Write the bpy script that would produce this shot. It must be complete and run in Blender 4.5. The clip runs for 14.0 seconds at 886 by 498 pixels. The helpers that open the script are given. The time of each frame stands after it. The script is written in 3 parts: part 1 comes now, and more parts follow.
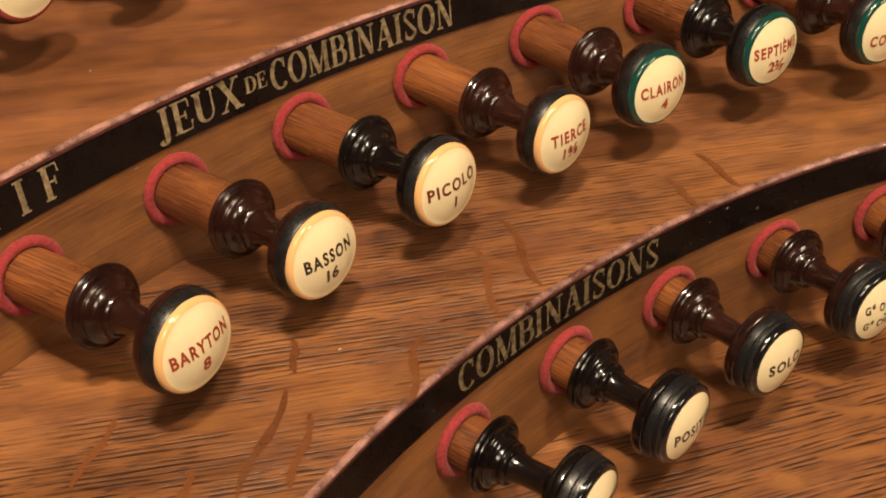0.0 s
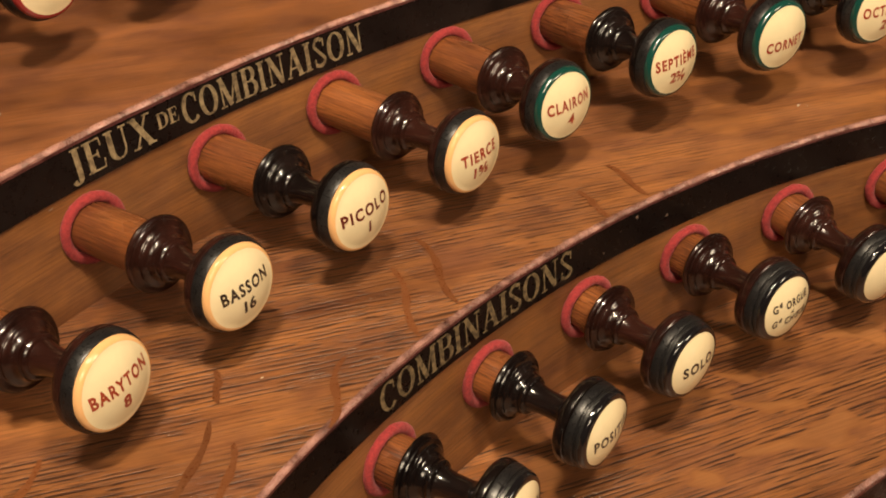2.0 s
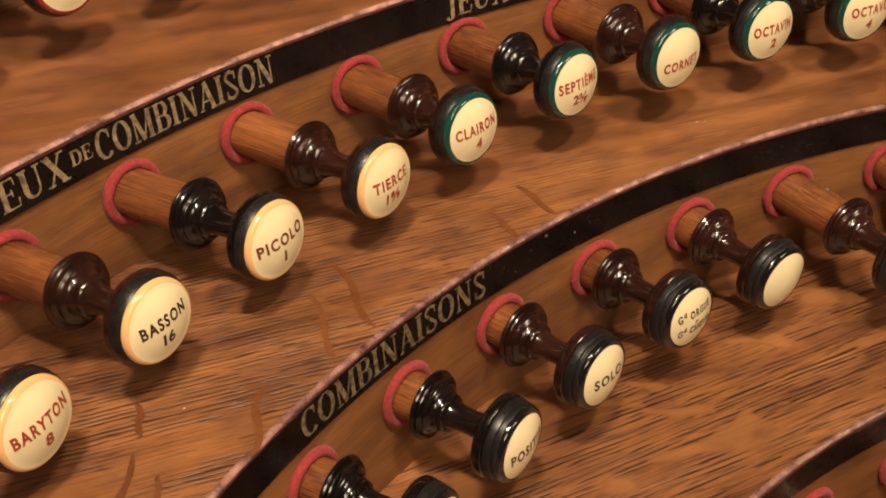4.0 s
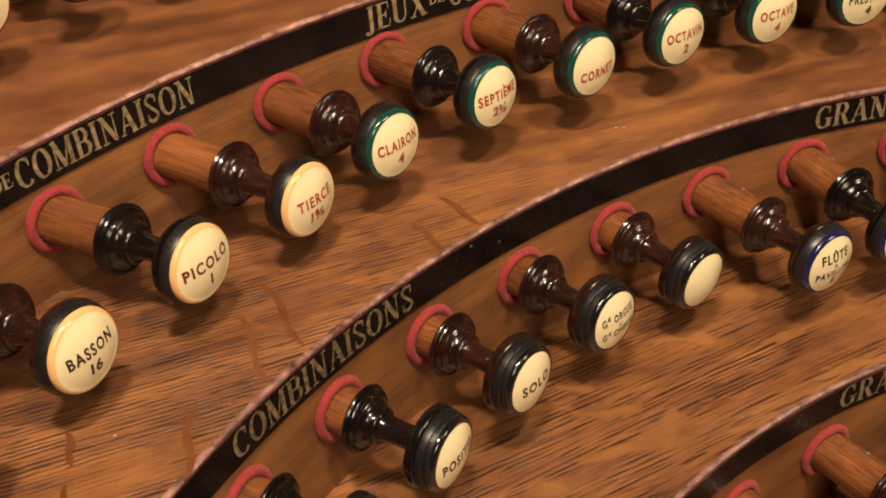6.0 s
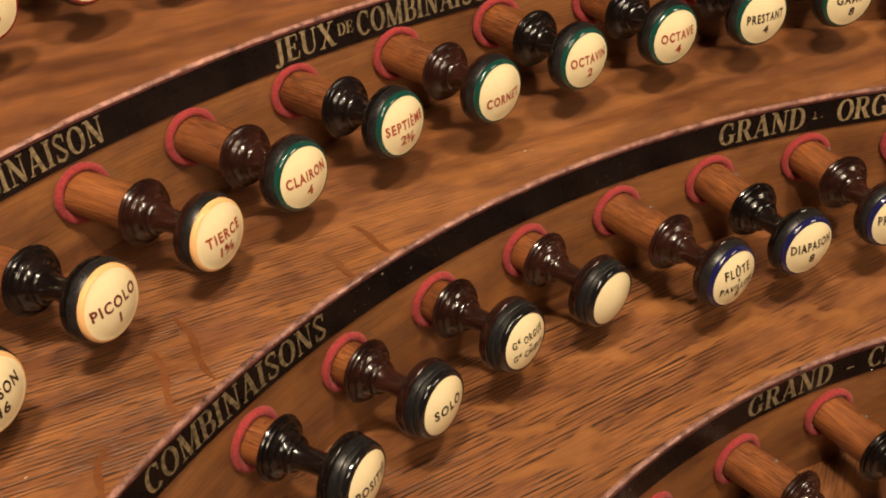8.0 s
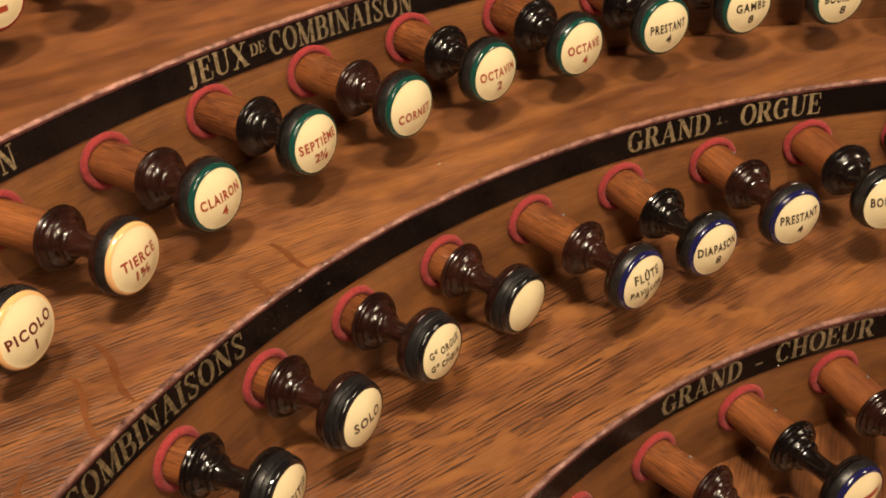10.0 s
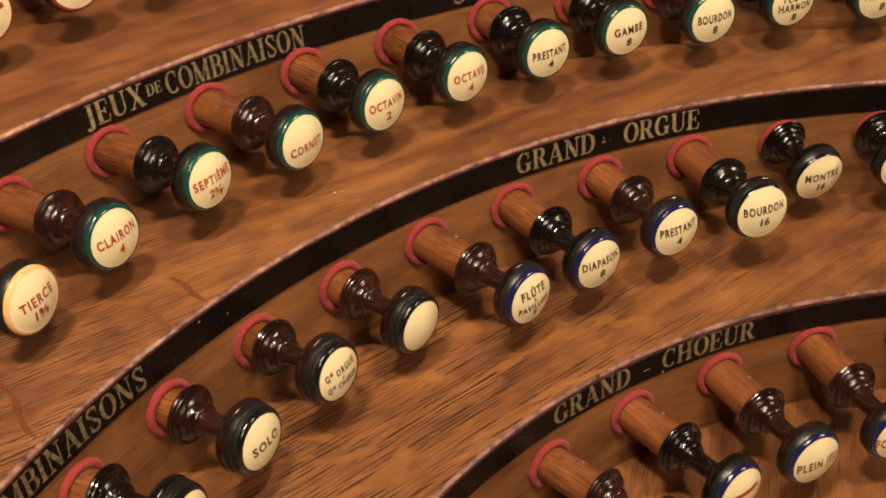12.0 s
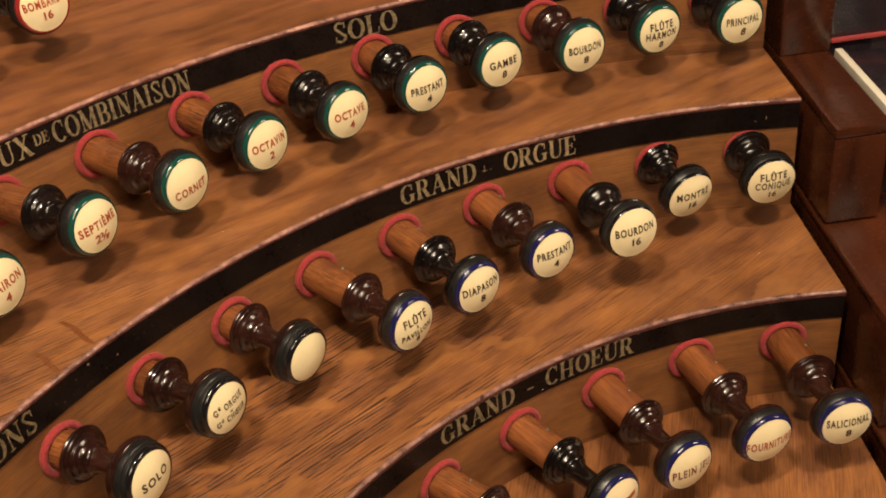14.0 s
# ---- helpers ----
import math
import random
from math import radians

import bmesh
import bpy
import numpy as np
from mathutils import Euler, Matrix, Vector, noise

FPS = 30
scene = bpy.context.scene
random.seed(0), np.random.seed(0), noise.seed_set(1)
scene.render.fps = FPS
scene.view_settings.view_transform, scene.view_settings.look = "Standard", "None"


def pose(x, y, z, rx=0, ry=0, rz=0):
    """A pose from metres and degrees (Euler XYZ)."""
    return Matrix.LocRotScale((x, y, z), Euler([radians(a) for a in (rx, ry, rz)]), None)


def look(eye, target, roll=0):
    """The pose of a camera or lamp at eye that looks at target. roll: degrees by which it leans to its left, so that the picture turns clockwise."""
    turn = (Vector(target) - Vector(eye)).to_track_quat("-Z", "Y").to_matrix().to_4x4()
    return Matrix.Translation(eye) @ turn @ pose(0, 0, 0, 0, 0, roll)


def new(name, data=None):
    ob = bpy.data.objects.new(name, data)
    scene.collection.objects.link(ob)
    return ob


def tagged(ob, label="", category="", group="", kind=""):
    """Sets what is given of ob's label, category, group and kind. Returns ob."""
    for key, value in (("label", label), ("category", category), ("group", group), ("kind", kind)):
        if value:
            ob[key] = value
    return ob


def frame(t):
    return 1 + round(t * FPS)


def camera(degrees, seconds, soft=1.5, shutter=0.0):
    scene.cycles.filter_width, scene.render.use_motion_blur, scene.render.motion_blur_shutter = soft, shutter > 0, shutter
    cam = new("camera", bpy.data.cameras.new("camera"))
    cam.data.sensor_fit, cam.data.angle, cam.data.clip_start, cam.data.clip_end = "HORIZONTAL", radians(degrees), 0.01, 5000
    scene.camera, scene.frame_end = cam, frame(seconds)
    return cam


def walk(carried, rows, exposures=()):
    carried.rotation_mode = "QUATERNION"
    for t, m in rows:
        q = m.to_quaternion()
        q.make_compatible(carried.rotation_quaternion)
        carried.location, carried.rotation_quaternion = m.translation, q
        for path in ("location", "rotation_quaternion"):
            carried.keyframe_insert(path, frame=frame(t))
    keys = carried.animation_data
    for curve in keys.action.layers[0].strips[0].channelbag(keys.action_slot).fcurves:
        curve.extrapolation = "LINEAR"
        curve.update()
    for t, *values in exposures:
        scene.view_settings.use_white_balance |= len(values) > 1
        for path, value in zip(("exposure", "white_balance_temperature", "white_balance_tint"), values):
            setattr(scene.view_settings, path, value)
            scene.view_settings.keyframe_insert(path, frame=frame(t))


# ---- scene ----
cam = camera(43.06, 14.0, 1.9)

PATH = [
    (0, (-0.32801, 0.07606, 0.66963), (-0.34425, 0.56196, 0.31801), -4.566),
    (0.5, (-0.32433, 0.07739, 0.66971), (-0.33631, 0.56317, 0.31775), -5.037),
    (1, (-0.32101, 0.07663, 0.67268), (-0.32630, 0.56198, 0.31996), -5.276),
    (1.5, (-0.31839, 0.07413, 0.67640), (-0.31693, 0.56018, 0.32461), -5.543),
    (2, (-0.31553, 0.07153, 0.67871), (-0.30367, 0.55813, 0.32788), -5.638),
    (2.5, (-0.31424, 0.06925, 0.68040), (-0.29058, 0.55592, 0.33027), -5.280),
    (3, (-0.31150, 0.06658, 0.68411), (-0.27893, 0.55297, 0.33430), -5.300),
    (5.5, (-0.30837, 0.06286, 0.69780), (-0.23313, 0.54255, 0.34533), -4.794),
    (6, (-0.30301, 0.06170, 0.70041), (-0.22200, 0.53929, 0.34637), -5.056),
    (6.5, (-0.29669, 0.05890, 0.70454), (-0.21043, 0.53590, 0.35094), -5.031),
    (7, (-0.28776, 0.05535, 0.70736), (-0.19698, 0.53138, 0.35359), -5.398),
    (7.5, (-0.28717, 0.05569, 0.70799), (-0.18976, 0.53156, 0.35578), -5.327),
    (8, (-0.28313, 0.05364, 0.71151), (-0.17856, 0.52804, 0.35936), -5.315),
    (10.5, (-0.26753, 0.03925, 0.72511), (-0.12813, 0.50340, 0.37138), -5.257),
    (11, (-0.26197, 0.03266, 0.73063), (-0.11694, 0.49487, 0.37660), -5.489),
    (11.5, (-0.25438, 0.02427, 0.73580), (-0.10342, 0.48520, 0.38260), -5.867),
    (12, (-0.24526, 0.01774, 0.74200), (-0.08939, 0.47710, 0.38888), -5.952),
    (12.5, (-0.23525, 0.00904, 0.75126), (-0.07397, 0.46649, 0.39809), -6.079),
    (13, (-0.22592, 0.00032, 0.75777), (-0.05797, 0.45623, 0.40572), -6.309),
    (13.5, (-0.22087, -0.00346, 0.75731), (-0.04740, 0.45195, 0.40730), -6.577),
    (14, (-0.21521, -0.01193, 0.76057), (-0.03397, 0.44097, 0.41123), -6.619),
]
walk(cam, [(t, look(eye, target, roll)) for t, eye, target, roll in PATH])

# ---- light ----
world = bpy.data.worlds.new("room_dim")
world.use_nodes = True
world.node_tree.nodes["Background"].inputs[0].default_value = (1.0, 0.75, 0.52, 1)
world.node_tree.nodes["Background"].inputs[1].default_value = 0.065
scene.world = world


def lamp(name, at, target, size_x, size_y, watts, colour):
    data = bpy.data.lights.new(name, "AREA")
    data.shape, data.size, data.size_y, data.energy, data.color = "RECTANGLE", size_x, size_y, watts, colour
    ob = new(name, data)
    ob.matrix_world = look(at, target)
    return ob


WARM = (1.0, 0.80, 0.56)
lamp("console_lamp", (-0.32, 0.06, 1.36), (-0.15, 0.45, 0.4), 0.10, 0.06, 10.2, WARM)
lamp("console_lamp", (-0.02, -0.04, 1.38), (-0.05, 0.45, 0.4), 0.10, 0.06, 8.6, WARM)
lamp("side_lamp", (1.50, -0.50, 1.20), (-0.2, 0.45, 0.4), 0.40, 0.34, 12.0, WARM)
# Added fill from the player's side, no real fitting; brightens the upright knob faces.
lamp("front_fill", (-0.1, -1.5, 2.0), (-0.1, 0.45, 0.4), 0.8, 0.6, 21.0, WARM)


# ---- materials ----
def material(name):
    m = bpy.data.materials.new(name)
    m.use_nodes = True
    return m, m.node_tree.nodes, m.node_tree.links, m.node_tree.nodes["Principled BSDF"]


def ramp(nodes, stops):
    r = nodes.new("ShaderNodeValToRGB")
    while len(r.color_ramp.elements) < len(stops):
        r.color_ramp.elements.new(0.5)
    for e, (p, c) in zip(r.color_ramp.elements, stops):
        e.position, e.color = p, (*c, 1) if len(c) == 3 else c
    return r


def mixed(nodes, links, kind, fac, a, b):
    m = nodes.new("ShaderNodeMix")
    m.data_type, m.blend_type = "RGBA", kind
    for sock, v in ((m.inputs[0], fac), (m.inputs[6], a), (m.inputs[7], b)):
        if isinstance(v, bpy.types.NodeSocket):
            links.new(v, sock)
        else:
            sock.default_value = v if isinstance(v, float) else (*v, 1)
    return m.outputs[2]


def noise_at(nodes, links, vector, scale, detail=4.0, rough=0.55, distort=0.0):
    n = nodes.new("ShaderNodeTexNoise")
    n.inputs["Scale"].default_value, n.inputs["Detail"].default_value = scale, detail
    n.inputs["Roughness"].default_value, n.inputs["Distortion"].default_value = rough, distort
    links.new(vector, n.inputs["Vector"])
    return n.outputs["Fac"]


def stretched(nodes, links, vector, scale, turn=0.0, shift=(0, 0, 0)):
    m = nodes.new("ShaderNodeMapping")
    m.vector_type = "POINT"
    m.inputs["Rotation"].default_value = (0, 0, radians(turn))
    links.new(vector, m.inputs["Vector"])
    s = nodes.new("ShaderNodeMapping")
    s.inputs["Scale"].default_value, s.inputs["Location"].default_value = scale, shift
    links.new(m.outputs[0], s.inputs["Vector"])
    return s.outputs[0]


def oak(name, turn=0.0, uv=False, light=(0.31, 0.132, 0.050), dark=(0.18, 0.069, 0.026), pore=0.75, rough=0.36, seed=0.0, cell=(60, 450), flake=0.0, fade=None, streak=0.5, dense=0.0):
    """Varnished oak: open pores as dark dashes (cells a metre along and across the grain), growth bands and smooth ray flakes where the pores stop. The grain runs along local x."""
    m, nodes, links, bsdf = material(name)
    co = nodes.new("ShaderNodeTexCoord").outputs["UV" if uv else "Object"]
    off = (seed, seed * 0.7, seed * 1.3)

    def field(along, across, detail=3.0, rough_by=0.55, distort=0.0, aside=0.0, more=0.0):
        return noise_at(nodes, links, stretched(nodes, links, co, (along, across, across), turn + more, (off[0] + aside, off[1], off[2])), 1.0, detail, rough_by, distort)

    def product(a, b):
        n = nodes.new("ShaderNodeMath")
        n.operation, n.use_clamp = "MULTIPLY", True
        for sock, v in ((n.inputs[0], a), (n.inputs[1], b)):
            if isinstance(v, float):
                sock.default_value = v
            else:
                links.new(v, sock)
        return n.outputs[0]

    def stepped(value, *stops):
        r = ramp(nodes, [(at, (v, v, v)) for at, v in stops])
        links.new(value, r.inputs[0])
        return r.outputs[0]

    bands = field(6, 60, 3, 0.5, 0.6)
    cloud = field(14, 18, 4, 0.6)
    grain = field(45, 1300, 3.0, 0.6, 0.1)
    lines = nodes.new("ShaderNodeTexWave")
    lines.bands_direction = "Y"
    links.new(stretched(nodes, links, co, (0.12, 1, 1), turn, off), lines.inputs["Vector"])
    for socket, v in (("Scale", cell[1] * 0.314), ("Distortion", 5.0), ("Detail", 2.0), ("Detail Scale", 1.3), ("Detail Roughness", 0.6)):
        lines.inputs[socket].default_value = v
    dashes = field(cell[0], cell[1] * 1.2, 1.0, 0.5, 0.0, 3.0)
    thin_pores = field(cell[0] * 1.5, 1500, 0.0, 0.4, 0.05, 5.0)
    where = field(16, 40, 3, 0.6, 0.3, 2.0)
    base = ramp(nodes, [(0.3, dark), (0.72, light)])
    links.new(bands, base.inputs[0])
    stain = ramp(nodes, [(0.30, (0.52, 0.49, 0.48)), (0.48, (0.86, 0.84, 0.82)), (0.66, (1.1, 1.08, 1.05))])
    links.new(cloud, stain.inputs[0])
    c = mixed(nodes, links, "MULTIPLY", 0.75, base.outputs[0], stain.outputs[0])
    hue = ramp(nodes, [(0.34, (0.66, 0.62, 0.80)), (0.50, (0.97, 0.95, 0.97)), (0.66, (1.2, 1.14, 0.96))])
    links.new(field(30, 60, 4, 0.65, 0.2, 7.0), hue.inputs[0])
    c = mixed(nodes, links, "MULTIPLY", 0.85, c, hue.outputs[0])
    strength = nodes.new("ShaderNodeValue").outputs[0]
    strength.default_value = 1.0
    if fade:
        split = nodes.new("ShaderNodeSeparateXYZ")
        links.new(co, split.inputs[0])
        span = nodes.new("ShaderNodeMapRange")
        links.new(split.outputs[0], span.inputs["Value"])
        span.inputs["From Min"].default_value, span.inputs["From Max"].default_value = fade
        span.inputs["To Min"].default_value, span.inputs["To Max"].default_value = 1.0, 0.3
        strength = span.outputs[0]
    g = ramp(nodes, [(0.38, (0.52, 0.47, 0.46)), (0.56, (1.16, 1.15, 1.13))])
    links.new(grain, g.inputs[0])
    c = mixed(nodes, links, "MULTIPLY", product(strength, streak), c, g.outputs[0])
    patch = field(26, 58, 2.0, 0.5, 0.5, 11.0, 8)
    inside = product(stepped(patch, (0.585, 0.0), (0.61, 1.0)), flake)
    border = product(stepped(patch, (0.575, 0.0), (0.595, 1.0), (0.615, 1.0), (0.65, 0.0)), flake * 0.8)
    c = mixed(nodes, links, "MIX", product(inside, 0.55), c, (light[0] * 0.98, light[1] * 0.98, light[2] * 0.85))
    c = mixed(nodes, links, "MIX", product(border, 0.7), c, (light[0] * 0.58, light[1] * 0.50, light[2] * 0.42))
    open_pores = product(stepped(lines.outputs["Fac"], (0.16, 1.0), (0.46, 0.0)), stepped(dashes, (0.43 - dense, 0.0), (0.52 - dense, 1.0)))
    open_pores = mixed(nodes, links, "LIGHTEN", 1.0, open_pores, product(stepped(thin_pores, (0.33, 1.0), (0.40, 0.0)), 0.6))
    amount = product(product(open_pores, stepped(where, (0.38, 0.15), (0.50, 1.0))), product(strength, pore))
    clear = nodes.new("ShaderNodeMath")
    clear.operation, clear.use_clamp = "SUBTRACT", True
    links.new(amount, clear.inputs[0])
    links.new(inside, clear.inputs[1])
    c = mixed(nodes, links, "MIX", clear.outputs[0], c, (0.026, 0.010, 0.006))
    links.new(c, bsdf.inputs["Base Color"])
    rr = ramp(nodes, [(0.3, (rough - 0.08,) * 3), (0.7, (rough + 0.12,) * 3)])
    links.new(cloud, rr.inputs[0])
    links.new(rr.outputs[0], bsdf.inputs["Roughness"])
    relief = nodes.new("ShaderNodeMath")
    relief.operation = "SUBTRACT"
    links.new(product(grain, 0.5), relief.inputs[0])
    links.new(clear.outputs[0], relief.inputs[1])
    bump = nodes.new("ShaderNodeBump")
    bump.inputs["Strength"].default_value, bump.inputs["Distance"].default_value = 0.6, 0.0003
    links.new(relief.outputs[0], bump.inputs["Height"])
    links.new(bump.outputs[0], bsdf.inputs["Normal"])
    return m


def lacquer(name, a, b, rough=0.16, scale=60.0, grain=(1, 1, 1), bump_by=0.1, coat=0.3, shine=0.5):
    """Polished or painted wood with faint streaks, scratches and uneven gloss."""
    m, nodes, links, bsdf = material(name)
    co = nodes.new("ShaderNodeTexCoord").outputs["Object"]
    n = noise_at(nodes, links, stretched(nodes, links, co, grain), scale, 5, 0.6, 0.4)
    fine = noise_at(nodes, links, co, scale * 9, 3, 0.6)
    r = ramp(nodes, [(0.3, a), (0.72, b)])
    links.new(n, r.inputs[0])
    info = nodes.new("ShaderNodeObjectInfo")
    tone = ramp(nodes, [(0.0, (0.65, 0.65, 0.65)), (1.0, (1.25, 1.2, 1.15))])
    links.new(info.outputs["Random"], tone.inputs[0])
    links.new(mixed(nodes, links, "MULTIPLY", 0.8, r.outputs[0], tone.outputs[0]), bsdf.inputs["Base Color"])
    rr = ramp(nodes, [(0.3, (rough * 0.7,) * 3), (0.75, (rough * 1.7,) * 3)])
    links.new(fine, rr.inputs[0])
    links.new(rr.outputs[0], bsdf.inputs["Roughness"])
    bsdf.inputs["Coat Weight"].default_value, bsdf.inputs["Coat Roughness"].default_value = coat, 0.07
    bsdf.inputs["Specular IOR Level"].default_value = shine
    bump = nodes.new("ShaderNodeBump")
    bump.inputs["Strength"].default_value, bump.inputs["Distance"].default_value = bump_by, 0.0004
    links.new(fine, bump.inputs["Height"])
    links.new(bump.outputs[0], bsdf.inputs["Normal"])
    return m


def felt(name, colour):
    m, nodes, links, bsdf = material(name)
    co = nodes.new("ShaderNodeTexCoord").outputs["Object"]
    n = noise_at(nodes, links, co, 900, 4, 0.7)
    r = ramp(nodes, [(0.3, tuple(v * 0.55 for v in colour)), (0.7, tuple(v * 1.2 for v in colour))])
    links.new(n, r.inputs[0])
    links.new(r.outputs[0], bsdf.inputs["Base Color"])
    bsdf.inputs["Roughness"].default_value = 0.95
    bsdf.inputs["Sheen Weight"].default_value = 0.08
    bump = nodes.new("ShaderNodeBump")
    bump.inputs["Strength"].default_value, bump.inputs["Distance"].default_value = 0.8, 0.0006
    links.new(n, bump.inputs["Height"])
    links.new(bump.outputs[0], bsdf.inputs["Normal"])
    return m


def enamel(name, colour, rough=0.12, vary=0.12):
    m, nodes, links, bsdf = material(name)
    co = nodes.new("ShaderNodeTexCoord").outputs["Object"]
    n = noise_at(nodes, links, co, 70, 4, 0.6)
    r = ramp(nodes, [(0.3, tuple(v * (1 - vary) for v in colour)), (0.7, colour)])
    links.new(n, r.inputs[0])
    links.new(r.outputs[0], bsdf.inputs["Base Color"])
    bsdf.inputs["Roughness"].default_value = rough
    bsdf.inputs["Coat Weight"].default_value, bsdf.inputs["Coat Roughness"].default_value = 0.5, 0.05
    return m


OAK_UPPER = oak("oak_tread_upper", turn=-6, seed=3.1, pore=0.15, streak=0.3, light=(0.28, 0.112, 0.046))
OAK_A = oak("oak_tread_a", turn=-8, seed=0.0, pore=0.9, cell=(70, 430), fade=(-0.33, -0.10), streak=0.55, flake=0.3, dense=0.03)
OAK_B = oak("oak_tread_b", turn=-15, seed=5.3, pore=0.95, cell=(38, 400), fade=(-0.08, 0.16), streak=0.5, flake=0.8)
OAK_C = oak("oak_tread_c", turn=-52, seed=9.7, pore=0.4, cell=(28, 480), flake=0.3)
OAK_RISER = oak("oak_riser", uv=True, seed=1.7, pore=0.22, light=(0.27, 0.118, 0.042), dark=(0.17, 0.068, 0.024), streak=0.35)
OAK_STEM = oak("oak_stem", uv=True, seed=4.4, pore=0.6, light=(0.31, 0.115, 0.040), dark=(0.20, 0.067, 0.023), rough=0.27, cell=(90, 700))
BAND_BLACK = lacquer("band_black", (0.0035, 0.0022, 0.0022), (0.0095, 0.006, 0.0055), 0.30, 40, coat=0.0, shine=0.20)
CHIPPED = lacquer("chipped_paint", (0.07, 0.045, 0.032), (0.24, 0.16, 0.12), 0.4, 300, coat=0.0)
MAROON = lacquer("edge_maroon", (0.04, 0.011, 0.011), (0.13, 0.042, 0.040), 0.3, 160, coat=0.1)
# Worn edge wood; the pale pink tone also paints in the nosing's highlight.
EDGE_WORN_GLINT = lacquer("edge_worn_glint", (0.06, 0.022, 0.016), (0.47, 0.25, 0.21), 0.25, 130, coat=0.3, bump_by=0.5)
GILT = lacquer("gilt_letter", (0.07, 0.047, 0.026), (0.37, 0.285, 0.165), 0.4, 420, coat=0.0)
GILT_DARK = lacquer("gilt_letter_tarnished", (0.02, 0.013, 0.008), (0.26, 0.19, 0.10), 0.45, 420, coat=0.0)
ROSEWOOD = lacquer("rosewood", (0.007, 0.0028, 0.0024), (0.032, 0.0105, 0.0075), 0.17, 120, (1, 1, 0.3), 0.05, 0.25, 0.5)
EBONY = lacquer("ebony_satin", (0.006, 0.0056, 0.006), (0.016, 0.015, 0.016), 0.30, 150, (1, 1, 0.4), 0.08, 0.0, 0.5)
JET = lacquer("jet_black", (0.0032, 0.0024, 0.0024), (0.010, 0.006, 0.0055), 0.15, 150, (1, 1, 0.4), 0.04, 0.25, 0.5)
FELT_RED = felt("felt_red", (0.31, 0.028, 0.030))
CREAM = enamel("cream_enamel", (0.785, 0.66, 0.415))
PEACH = enamel("peach_border", (0.78, 0.44, 0.19))
GREEN = enamel("green_border", (0.008, 0.050, 0.040))
BLUE = enamel("blue_border", (0.012, 0.012, 0.065))
RED = enamel("red_border", (0.25, 0.02, 0.02))
BLACK = enamel("black_border", (0.008, 0.007, 0.008))
INK_RED = enamel("ink_red", (0.32, 0.045, 0.018), 0.3)
INK_BROWN = enamel("ink_brown", (0.13, 0.022, 0.011), 0.3)
INK_BLACK = enamel("ink_black", (0.03, 0.018, 0.012), 0.3)
MAHOGANY = lacquer("mahogany", (0.017, 0.005, 0.0028), (0.088, 0.024, 0.010), 0.20, 34, (1, 0.12, 0.5), 0.08, 0.15, 0.38)
IVORY = enamel("ivory", (0.75, 0.70, 0.58), 0.25)
KEY_DARK = lacquer("key_dark", (0.008, 0.006, 0.009), (0.02, 0.014, 0.02), 0.3, 80)
PLASTER = lacquer("dim_plaster", (0.10, 0.07, 0.05), (0.15, 0.105, 0.075), 0.8, 3, coat=0.0)


# ---- geometry helpers ----
def link_mesh(name, bm, mat, smooth=True):
    me = bpy.data.meshes.new(name)
    bmesh.ops.recalc_face_normals(bm, faces=bm.faces)
    bm.to_mesh(me)
    bm.free()
    me.materials.append(mat)
    if smooth:
        me.shade_smooth()
        me.set_sharp_from_angle(angle=radians(32))
    return me


def part(name, data, parent, label="", m=None):
    ob = new(name, data)
    ob.parent = parent
    if m is not None:
        ob.matrix_basis = m
    return tagged(ob, label) if label else ob


def thing(name, m, label, category, group="", kind=""):
    ob = new(name)
    ob.empty_display_size = 0.01
    ob.matrix_world = m
    return tagged(ob, label, category, group, kind)


def box_mesh(name, x0, x1, y0, y1, z0, z1, mat, bevel=0.0015):
    bm = bmesh.new()
    bmesh.ops.create_cube(bm, size=1)
    for v in bm.verts:
        v.co = Vector(((x0 + x1) / 2 + v.co.x * (x1 - x0), (y0 + y1) / 2 + v.co.y * (y1 - y0), (z0 + z1) / 2 + v.co.z * (z1 - z0)))
    if bevel:
        bmesh.ops.bevel(bm, geom=bm.edges[:], offset=bevel, segments=2, profile=0.6, affect="EDGES")
    return link_mesh(name, bm, mat)


def turned(name, profile, mat, n=48, along=1.0):
    """A lathe form round local z from (z, radius) pairs; UV runs along the axis and round it."""
    bm = bmesh.new()
    uv = bm.loops.layers.uv.new("UVMap")
    rings = []
    for z, r in profile:
        rings.append([bm.verts.new((r * math.cos(2 * math.pi * k / n), r * math.sin(2 * math.pi * k / n), z)) for k in range(n)] if r > 1e-6 else [bm.verts.new((0, 0, z))])
    run = [0.0]
    for (za, ra), (zb, rb) in zip(profile, profile[1:]):
        run.append(run[-1] + math.hypot(zb - za, rb - ra))
    for i, (a, b) in enumerate(zip(rings, rings[1:])):
        for k in range(n):
            j = (k + 1) % n
            if len(a) == 1 and len(b) == 1:
                continue
            vs = [a[0], b[k], b[j]] if len(a) == 1 else [a[k], b[0], a[j]] if len(b) == 1 else [a[k], b[k], b[j], a[j]]
            f = bm.faces.new(vs)
            for l in f.loops:
                at = run[i + 1] if l.vert in b else run[i]
                kk = k if l.vert in (a[k % len(a)], b[k % len(b)]) and l.vert not in (a[j % len(a)], b[j % len(b)]) else k + 1
                l[uv].uv = (at, kk / n * 2 * math.pi * profile[0][1])
    return link_mesh(name, bm, mat)


